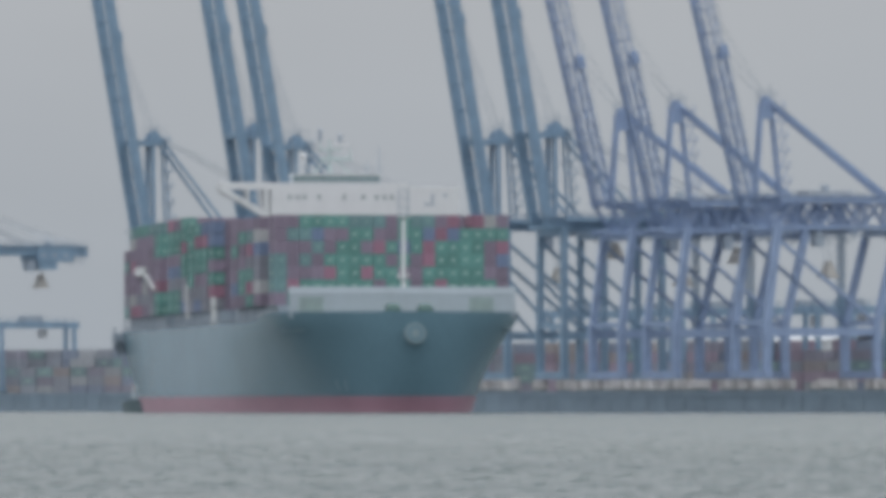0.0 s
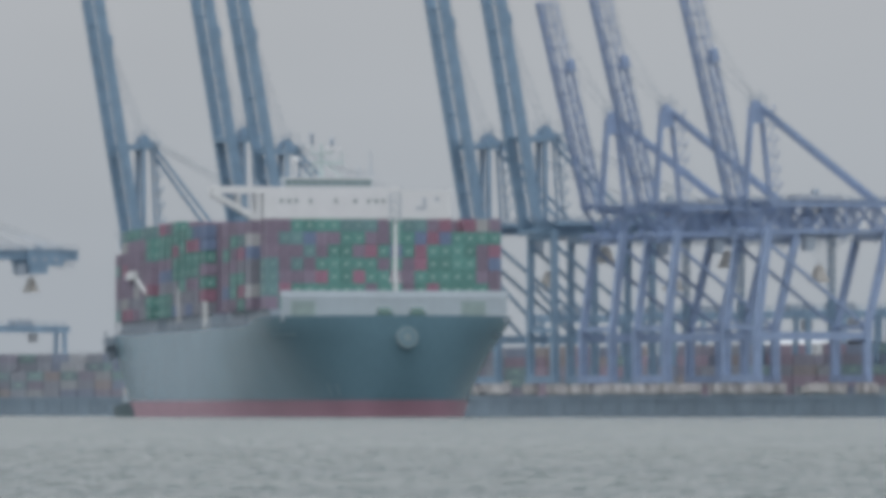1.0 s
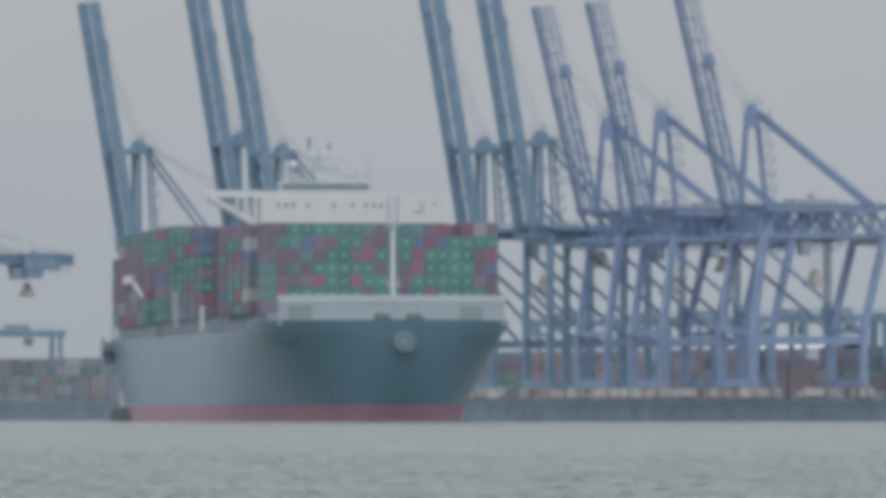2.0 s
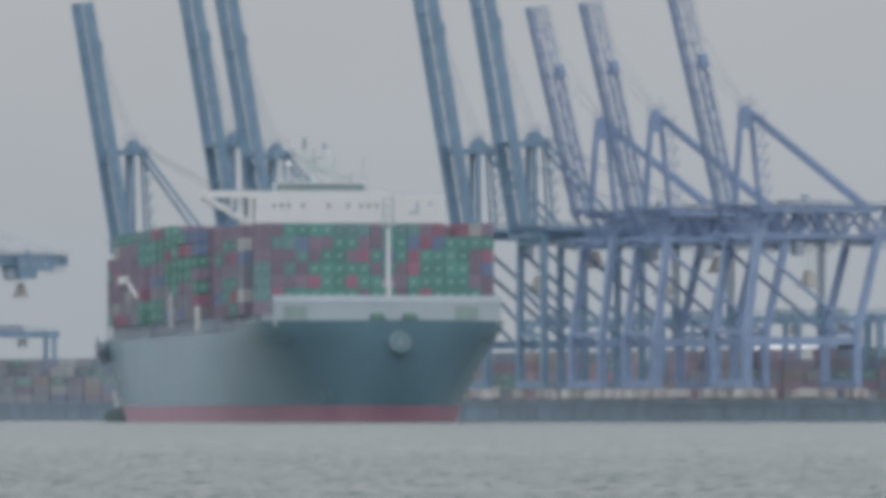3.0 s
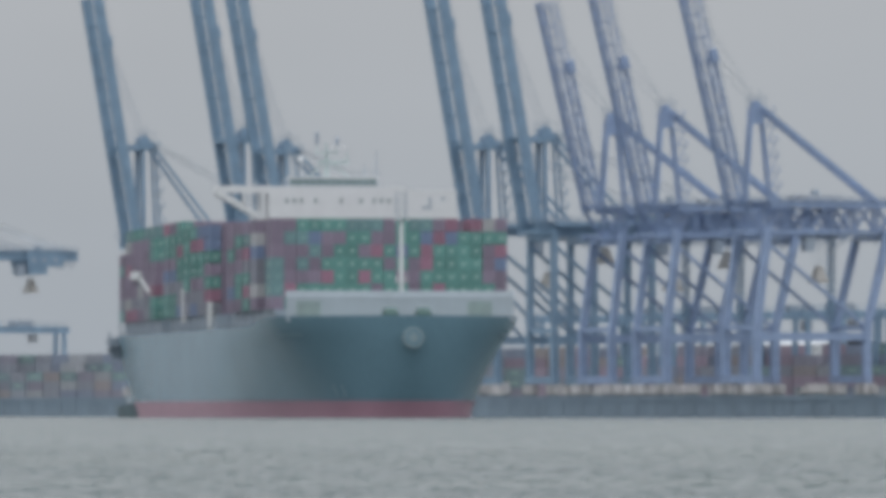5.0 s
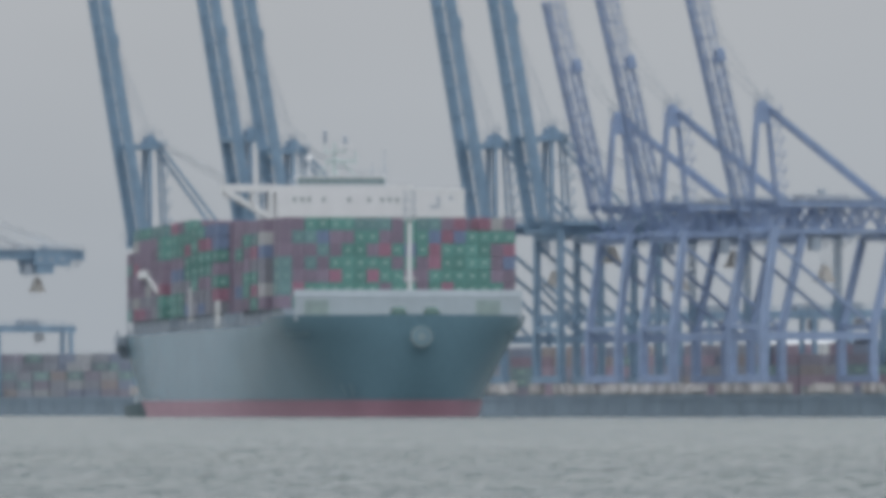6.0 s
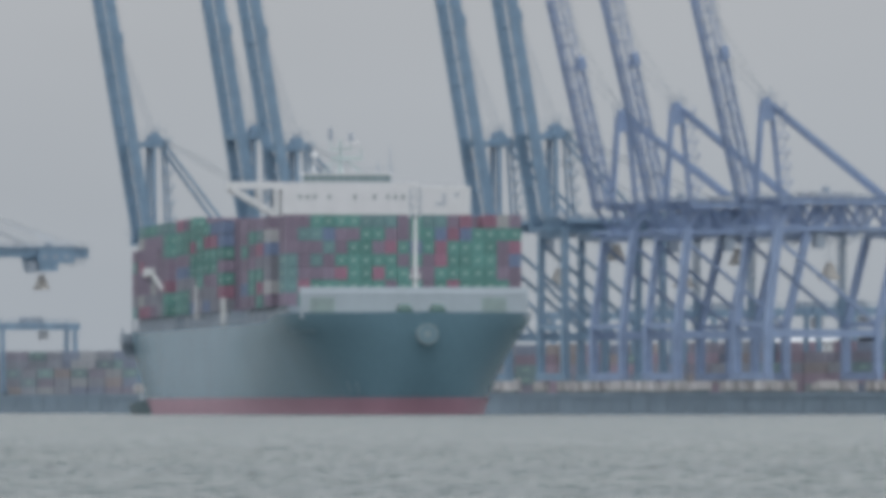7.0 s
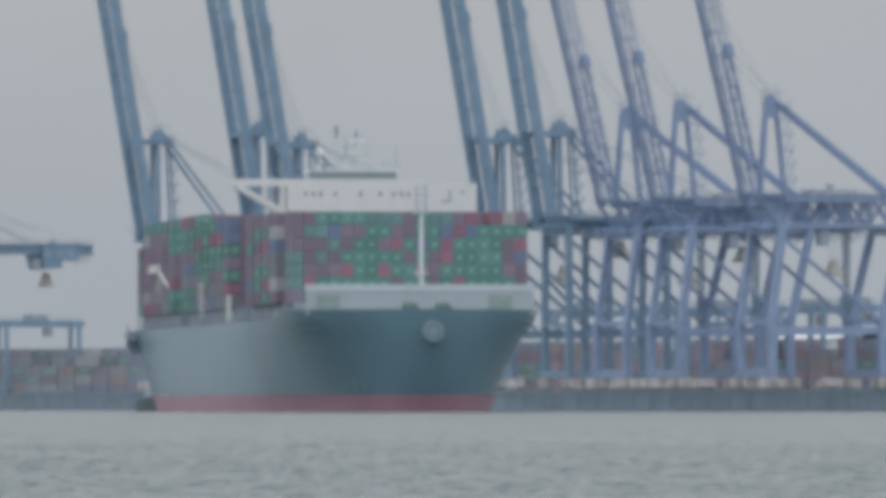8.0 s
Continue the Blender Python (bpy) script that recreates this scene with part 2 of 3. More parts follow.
def hull_half(d, t):
    """Half breadth at distance d behind the stem, t from 0 at the water to 1 at the deck edge."""
    e = min(1.0, max(0.0, d / 45.0))
    deck = HALF * (1 - (1 - e) ** 3) ** 0.85
    e = min(1.0, max(0.0, (d - 0.5) / 150.0))
    wat = HALF * (1 - (1 - e) ** 1.12) ** 0.36
    if d > 290:
        wat *= 1 - 0.22 * ((d - 290) / (LENGTH - 290)) ** 1.6
    curl = 1.4 - 0.6 * min(1.0, max(0.0, (d - 30) / 60))      # hollow flare at the bow, fuller abaft
    return wat + (deck - wat) * min(1.0, max(t, 0) / 0.95) ** curl


def build_hull():
    bm = bmesh.new()
    ds = [0, .6, 1.5, 3, 5, 7, 9, 12, 16, 20, 25, 30, 36, 42, 48, 54, 60, 66, 72, 80, 88, 100, 115, 132, 160, 200, 240, 280, 300, 320, 340, 355, LENGTH]
    lev = [-3.0, 0.0, 3.4] + [3.4 + (1 - 3.4 / 19) * 19 * i / 9 for i in range(1, 10)]
    grid = {}
    for sx in (-1, 1):
        for i, d in enumerate(ds):
            for j, z in enumerate(lev):
                top = deck_z(d)
                zz = z if j < 3 else 3.4 + (top - 3.4) * (j - 2) / 9
                t = max(0.0, zz / top)
                b = hull_half(d, t)
                grid[sx, i, j] = bm.verts.new((sx * max(b, 0.02), d + 8.0 * (1 - t) ** 1.3 * math.exp(-d / 22), zz))
    for sx in (-1, 1):
        for i in range(len(ds) - 1):
            for j in range(len(lev) - 1):
                q = [grid[sx, i, j], grid[sx, i + 1, j], grid[sx, i + 1, j + 1], grid[sx, i, j + 1]]
                f = bm.faces.new(q if sx > 0 else q[::-1])
                f.material_index = 1 if j < 2 else 0
                f.smooth = True
    n = len(ds) - 1
    for j in range(len(lev) - 1):
        f = bm.faces.new((grid[1, n, j], grid[-1, n, j], grid[-1, n, j + 1], grid[1, n, j + 1]))
        f.material_index = 1 if j < 2 else 0
    bmesh.ops.remove_doubles(bm, verts=bm.verts[:], dist=0.06)
    return part("hull", bm, [HULL, BOOT], ship, "dark green hull with red boot topping")


hull = build_hull()


def build_deck():
    bm = bmesh.new()
    ds = [1.5, 5, 9, 16, 25, 36, 48, 58, 88, 132, 200, 280, 320, LENGTH - 0.5]
    vs = [[bm.verts.new((sx * (hull_half(d, 1) - 0.3), d, deck_z(d) - 1.1)) for sx in (-1, 1)] for d in ds]
    for a, b in zip(vs, vs[1:]):
        bm.faces.new((a[0], a[1], b[1], b[0]))
    part("deck", bm, DECK, ship, "green painted steel deck")
    # hatch coamings and side passage
    bm = bmesh.new()
    box(bm, (-23.4, 38, 17.4), (23.4, 122, 21.85))
    box(bm, (-23.9, 150, 17.4), (23.9, 250, 21.85))
    box(bm, (-23.9, 272, 17.4), (23.9, 361, 21.85))
    part("hatch_coaming", bm, STEEL, ship)
    # railing along both sides
    for sx in (-1, 1):
        bm = bmesh.new()
        for k in range(0, 150):
            d = 60 + k * 2.0
            x = sx * (hull_half(d, 1) - 0.25)
            beam(bm, (x, d, 18.6), (x, d, 19.8), 0.07)
        for z in (19.2, 19.8):
            beam(bm, (sx * 25.2, 60, z), (sx * 25.2, 300, z), 0.07)
        part("railing", bm, STEEL, ship)


build_deck()


def build_bow_fittings():
    # broad breakwater with a sloped top edge
    bm = bmesh.new()
    box(bm, (-22.9, 22.0, 19.2), (22.9, 22.5, 24.0))
    for i in range(17):
        x = -22 + i * 2.75
        beam(bm, (x, 22.5, 23.6), (x, 26, 19.4), 0.25, 0.25)
    bw = part("breakwater", bm, GREYW, ship, "pale grey breakwater across the foredeck")
    bm = bmesh.new()
    box(bm, (-23.0, 21.9, 24.0), (23.0, 22.6, 25.4))
    for v in bm.verts:
        if v.co.z > 25:
            v.co.y += 0.3
    part("sloped_capping", bm, GREYW, bw)
    # no recess is cut: its greenish shade is painted on a proud panel
    for x in (-18.5, 16.0):
        bm = bmesh.new()
        box(bm, (x - 2.4, 21.86, 20.0), (x + 2.4, 21.99, 23.3))
        part("shaded_recess", bm, paint("recess_shade_green_paint", (0.25, 0.32, 0.32)), bw)
    for x in (-2.6, 4.0):
        bm = bmesh.new()
        tube(bm, (x - 1.2, 17, 20.6), (x + 1.2, 17, 20.6), 1.4, 14)
        box(bm, (x - 1.6, 16.2, 19.2), (x - 1.2, 17.8, 21.2))
        box(bm, (x + 1.2, 16.2, 19.2), (x + 1.6, 17.8, 21.2))
        part("windlass", bm, DECK, ship, "dark green mooring winch on the foredeck")
    for x in (-8, -5.5, 0.5, 7, 10):
        bm = bmesh.new()
        for o in (-0.5, 0.5):
            tube(bm, (x + o, 12, 19.2), (x + o, 12, 20.5), 0.3, 8)
        part("bollard", bm, GREYW, ship)
    # foremast with its ladder cage and lamp platform
    bm = bmesh.new()
    tube(bm, (0, 24.5, 19.2), (0, 24.5, 40.5), 0.55, 12, 0.4)
    mast = part("foremast", bm, WHITE, ship, "white tubular foremast with lamp platforms")
    bm = bmesh.new()
    for x in (-1.0, 1.0):
        for y in (23.7, 25.3):
            beam(bm, (x, y, 39.6), (x, y, 45), 0.16)
    for z in (39.6, 41.4, 43.2, 45):
        for y in (23.7, 25.3):
            beam(bm, (-1, y, z), (1, y, z), 0.16)
        for x in (-1, 1):
            beam(bm, (x, 23.7, z), (x, 25.3, z), 0.16)
    for z in (39.6, 41.4, 43.2):
        beam(bm, (-1, 23.7, z), (1, 23.7, z + 1.8), 0.14)
    part("lamp_cage", bm, GREYW, mast)
    for z, w in ((27.2, 2.2), (39.4, 2.6)):
        bm = bmesh.new()
        box(bm, (-w / 2, 23.7, z), (w / 2, 25.4, z + 0.18))
        for x in (-w / 2, w / 2 - 0.08):
            box(bm, (x, 23.7, z + 0.18), (x + 0.08, 25.4, z + 1.1))
        part("platform", bm, WHITE, mast)
    mast.location.x = 0.5
    # round plain badge on the stem
    bm = bmesh.new()
    for r, th, m in ((2.1, 0.00, 0), (1.6, 0.05, 1), (0.95, 0.1, 0)):
        ring = [bm.verts.new((r * math.cos(a * math.pi / 12), -0.12 - th, 15.9 + r * math.sin(a * math.pi / 12))) for a in range(24)]
        back = [bm.verts.new((v.co.x, 1.6, v.co.z)) for v in ring]
        bm.faces.new(ring).material_index = m
        for i in range(24):
            bm.faces.new((ring[i], back[i], back[(i + 1) % 24], ring[(i + 1) % 24])).material_index = m
    part("badge", bm, [paint("weathered_badge_paint", (0.20, 0.27, 0.295)), HULL], ship, "round pale badge on the stem")


build_bow_fittings()


def hull_plate(name, sx, d0, d1, z0, z1, mat, label=""):
    """A thin raised marking that follows the shell plating."""
    bm = bmesh.new()
    cols = []
    for i in range(7):
        d = d0 + (d1 - d0) * i / 6
        cols.append([bm.verts.new((sx * (hull_half(d, z / deck_z(d)) + 0.06), d - 0.05, z)) for z in (z0, z1)])
    for a, b in zip(cols, cols[1:]):
        q = (a[0], b[0], b[1], a[1])
        bm.faces.new(q if sx > 0 else q[::-1])
    return part(name, bm, mat, ship, label)


hull_plate("lettering_bar", -1, 20, 33, 16.3, 16.9, FAINT, "faint unreadable name lettering")
hull_plate("lettering_bar", 1, 20, 33, 16.3, 16.9, FAINT, "faint unreadable name lettering")
hull_plate("draught_mark", -1, 17, 17.8, 4.4, 6.6, FAINT)
hull_plate("draught_mark", -1, 13.4, 14.2, 4.4, 6.6, FAINT)


def build_bridge():
    d = 135.0
    bm = bmesh.new()
    box(bm, (-14.5, d, 19), (14.5, d + 13, 48.0))
    tower = part("accommodation_block", bm, WHITE, ship, "white accommodation block")
    bm = bmesh.new()
    box(bm, (-14.52, d - 0.6, 41.0), (14.52, d - 0.02, 48.2))
    part("front_panel", bm, WHITE, tower)
    bm = bmesh.new()
    box(bm, (-25.6, d - 0.6, 46.8), (-14.53, d + 5, 48.3))
    wing = part("bridge_wing", bm, WHITE, ship, "white bridge wing on open struts")
    for y in (d - 0.4, d + 4.4):
        for p, q, w in (((-25.2, y, 46.9), (-16.0, y, 41.6), 1.2), ((-19.5, y, 46.9), (-19.5, y, 43.7), 0.6), ((-15.6, y, 46.9), (-15.6, y, 38), 1.0)):
            bm = bmesh.new()
            beam(bm, p, q, 0.6, w)
            part("strut", bm, WHITE, wing)
    bm = bmesh.new()
    box(bm, (14.53, d - 0.6, 41.0), (25.6, d + 5, 47.5))
    wing = part("bridge_wing", bm, WHITE, ship, "white plated bridge wing")
    for lo, hi in (((18.2, d - 0.72, 43.4), (20.2, d - 0.6, 44.0)), ((19.6, d - 0.72, 44.0), (20.2, d - 0.6, 46.0)), ((22.2, d - 0.72, 45.2), (23.0, d - 0.6, 46.0))):
        bm = bmesh.new()
        box(bm, lo, hi)
        part("opening", bm, GREYW, wing)
    bm = bmesh.new()
    box(bm, (-10.2, d + 1, 47.4), (9.3, d + 9, 48.4))
    box(bm, (-9.8, d + 1.3, 48.4), (8.9, d + 8.6, 49.9))
    house = part("wheelhouse", bm, GREYW, ship, "low pale wheelhouse with a band of windows")
    bm = bmesh.new()
    box(bm, (-10.0, d + 1.1, 49.9), (9.1, d + 8.8, 50.2))
    bmesh.ops.bevel(bm, geom=bm.edges[:], offset=0.1, segments=1, affect="EDGES")
    part("roof", bm, WHITE, house)
    for i in range(13):
        bm = bmesh.new()
        x = -9.6 + i * 1.42
        box(bm, (x, d + 1.2, 48.5), (x + 1.2, d + 1.32, 49.8))
        part("window", bm, GLASS, house)
    for x in (-10.6, -9.0, -7.5, -4.4, 1.0, 5.2, 8.0, 9.6, 11.2):
        bm = bmesh.new()
        box(bm, (x - 0.3, d - 0.72, 44.7), (x + 0.3, d - 0.6, 45.6))
        part("window", bm, GLASS, tower)
    # aerials on the roof
    MASTP = paint("mast_grey_green", (0.44, 0.53, 0.53))
    bm = bmesh.new()
    beam(bm, (-1.5, d + 5, 50.4), (-1.5, d + 5, 57.5), 0.9, 0.9, taper=0.5)
    beam(bm, (-5, d + 5, 50.4), (-1.7, d + 5, 54), 0.35)
    beam(bm, (3, d + 5, 50.4), (-1.3, d + 5, 54), 0.35)
    mast = part("radar_mast", bm, MASTP, house, "grey-green radar mast")
    for p, q, w in (((-3.5, 0, 53.4), (3.2, 0, 53.4), 0.7), ((-3.8, 0, 55.4), (0.8, 0, 55.4), 0.45), ((-3.6, 0, 55.0), (-3.6, 0, 57.2), 0.25),
                    ((0.7, 0, 55), (0.7, 0, 57.0), 0.25), ((2.8, 0, 53.4), (2.8, 0, 55.6), 0.35)):
        bm = bmesh.new()
        beam(bm, (p[0], d + 4.4, p[2]), (q[0], d + 4.4, q[2]), w)
        part("yard_arm", bm, MASTP, mast)
    for x, z, h in ((-3.6, 57.2, 2.4), (0.7, 57.0, 1.5)):
        bm = bmesh.new()
        tube(bm, (x, d + 4.4, z), (x, d + 4.4, z + h), 0.42, 10)
        tube(bm, (x, d + 4.4, z + h), (x, d + 4.4, z + h + 0.3), 0.42, 10, 0.1)
        part("aerial_housing", bm, STEEL, mast, "grey cylindrical aerial housing")
    bm = bmesh.new()
    beam(bm, (-0.6, d + 3.6, 56.6), (2.4, d + 3.6, 56.6), 0.35, 0.5)
    part("radar_scanner", bm, WHITE, mast)
    for x, z in ((9.0, 56.0), (-9.5, 57.0), (6.5, 53.0), (-8.4, 55.0)):
        bm = bmesh.new()
        tube(bm, (x, d + 4, 50.4), (x, d + 4, z), 0.2, 6, 0.1)
        part("whip_aerial", bm, GREYW, house)
    bm = bmesh.new()
    bmesh.ops.create_icosphere(bm, subdivisions=2, radius=0.8, matrix=Matrix.Translation((-7.0, d + 5, 54.0)))
    tube(bm, (-7.0, d + 5, 50.4), (-7.0, d + 5, 53.6), 0.2, 6)
    part("satellite_dome", bm, WHITE, house, "white satellite dome on a post")
    for ob in [tower, house] + [o for o in ship.children if o.name.startswith("bridge_wing")]:
        ob.location.z = 0.6
    for x0 in (-10.0, 4.0):
        bm = bmesh.new()
        for k in range(4):
            beam(bm, (x0 + k * 1.8, d + 1.2, 50.4), (x0 + k * 1.8, d + 1.2, 51.5), 0.12)
        beam(bm, (x0, d + 1.2, 51.5), (x0 + 5.4, d + 1.2, 51.5), 0.12)
        part("roof_rail", bm, GREYW, house)


build_bridge()


# columns run from starboard to port, tiers from the top down
FRONT = ("mmggggtttmgttmr.rwm",
         "mttbmmggmmggbrbgggg",
         "mmmtmggmrgbgrggggmr",
         "tmtmgggggmgmrggggmb",
         "tmmmrggrggmmgggggmm",
         "trggggggmggmgrggggm",
         "mgbmggmgtmgbmgmgmgm")


# outer starboard column of each bay behind the first, tiers from the top down
SIDE = ("mwbyywm", "mtrygrg", "mgmmggm", "mmgmmbm", "bbgmgry", "brggmyy", "grggmyb", "gggggyy", "ggrggyyb",
        "mggmbygg", "rggmbygg", "tggmmrgg", "tmmmmmyy", "gmmmywym", "gmmmmmyr", "twmrmmwr", "mtmmyt")


def container_at(code, parent, x, d, z):
    ob = new("container", CONT[code])
    ob.parent = parent
    ob.location = (x, d, z)
    return tagged(ob, WORDS[code] + " steel shipping container")


def build_cargo():
    base = 21.9
    pitch = 2.52
    # front bay, every box its own piece
    bm = bmesh.new()
    box(bm, (-23.9, 40.2, 21.2), (23.9, 52, 21.88))
    bay = part("container_bay", bm, DARK, ship, "forward stack of mixed containers")
    for r, row in enumerate(FRONT):
        for i, c in enumerate(row[:19]):
            if c != ".":
                container_at(c, bay, (i - 9) * pitch, 40.0, base + (6 - r) * 2.62)
    # the bays behind it: outer columns and the tops are pieces of their own, the hidden middle is one block
    starts = [58.0, 73.0, 88.0, 103.0] + [152 + 15.0 * k for k in range(7)] + [274 + 14.9 * k for k in range(6)]
    for n, d in enumerate(starts):
        codes = SIDE[n]
        tiers = len(codes)
        rise = 2.75 if 4 <= n <= 7 else 2.62      # high-cube boxes amidships
        bm = bmesh.new()
        box(bm, (-22.4, d + 0.1, base), (22.4, d + 12.0, base + tiers * rise - 0.15))
        for i in range(18):
            for k in range(tiers):
                box(bm, ((i - 8.5) * pitch - 1.18, d + 0.02, base + k * rise + 0.04), ((i - 8.5) * pitch + 1.18, d + 0.1, base + k * rise + 2.55))
        box(bm, (22.7, d, base), (25.1, d + 12.19, base + tiers * rise))
        bay = part("container_bay", bm, BOX["m"], ship, "tall stack of mixed containers amidships")
        for k, c in enumerate(reversed(codes)):
            container_at(c, bay, -9.5 * pitch, d, base + k * rise)
        # lashing bridge in the gap behind the bay
        bm = bmesh.new()
        for x in (-24.9, -22.4, -12, 0, 12, 22.4, 24.9):
            beam(bm, (x, d + 13.2, 18), (x, d + 13.2, base + 9.5), 0.35)
        for z in (base + 3.2, base + 6.2, base + 9.4):
            box(bm, (-25.1, d + 12.8, z), (25.1, d + 13.7, z + 0.22))
        part("lashing_bridge", bm, STEEL, ship, "steel lashing bridge between the stacks")


build_cargo()

bm = bmesh.new()
box(bm, (-27.6, 360, 16.2), (-25.4, 366.5, 18.4))
beam(bm, (-27.4, 361, 18.4), (-27.4, 361, 19.8), 0.4)
beam(bm, (-26.8, 363, 16.3), (-25.2, 363, 13.2), 1.0, 2.4)
part("mooring_platform", bm, STEEL, ship, "dark mooring platform at the stern quarter")

# funnel block abaft and the white gear along the side
bm = bmesh.new()
box(bm, (-13, 257, 19), (13, 269, 43.0))
part("engine_casing", bm, WHITE, ship, "white engine casing with funnel")
for d, z0, z1 in ((208, 20.5, 28.0), (151, 18.8, 24.6)):
    bm = bmesh.new()
    beam(bm, (-25.2, d, z0), (-25.2, d, z1), 0.8, 1.0)
    part("deck_post", bm, WHITE, ship, "white deck post at the side")
bm = bmesh.new()
beam(bm, (-25.3, 312, 32.2), (-25.3, 285, 28.0), 0.5, 1.0)
box(bm, (-25.9, 306, 31.4), (-24.95, 326, 33.2))
part("lifeboat_davit", bm, WHITE, ship, "white davit arm high on the side")


# ---- a small tug close under the stern ----
def build_tug():
    t = empty("harbour_tug", pose(*TUG, 0, 0, SHIP_TURN), "small dark harbour tug close under the ship's stern", "tug")
    bm = bmesh.new()
    sec = []
    for y, b, z in ((0, 0.15, 3.4), (1.5, 2.2, 3.2), (4, 3.8, 2.9), (9, 4.6, 2.4), (18, 4.6, 2.2), (26, 4.2, 2.4)):
        sec.append([bm.verts.new(c) for c in ((-b * 0.8, y + 0.6, -1), (-b, y, z), (b, y, z), (b * 0.8, y + 0.6, -1))])
    for a, b in zip(sec, sec[1:]):
        for i in range(3):
            bm.faces.new((a[i], a[i + 1], b[i + 1], b[i]))
    bm.faces.new(sec[0])
    bm.faces.new(sec[-1][::-1])
    part("hull", bm, DARK, t)
    bm = bmesh.new()
    box(bm, (-2.6, 8, 2.2), (2.6, 15, 5.0))
    part("deckhouse", bm, GREYW, t)
    bm = bmesh.new()
    box(bm, (-1.8, 8.6, 5.0), (1.8, 12, 7.2))
    box(bm, (-2.0, 8.4, 7.2), (2.0, 12.2, 7.4))
    part("wheelhouse", bm, WHITE, t)
    bm = bmesh.new()
    tube(bm, (0, 10.5, 7.4), (0, 10.5, 10.5), 0.12, 6)
    part("mast", bm, WHITE, t)
    return t


TUG = Vector((-67.5, 2330.0, 0.0))
tug = build_tug()


# ---- quay cranes ----
def truss(bm, p, q, deep, wide, bays, r, up):
    """A box lattice from p to q; up is the direction of its depth, y that of its width."""
    p, q, up = Vector(p), Vector(q), Vector(up).normalized()
    s = Vector((0, 1, 0))
    cor = lambda f, a, b: p.lerp(q, f) + up * (a * deep / 2) + s * (b * wide / 2)
    for a in (-1, 1):
        for b in (-1, 1):
            beam(bm, cor(0, a, b), cor(1, a, b), r * 1.5)
    for i in range(bays):
        f, g = i / bays, (i + 1) / bays
        sgn = 1 if i % 2 else -1
        for b in (-1, 1):
            beam(bm, cor(f, -sgn, b), cor(g, sgn, b), r)
            beam(bm, cor(g, -1, b), cor(g, 1, b), r)
        for a in (-1, 1):
            beam(bm, cor(f, a, -sgn), cor(g, a, sgn), r * 0.8)


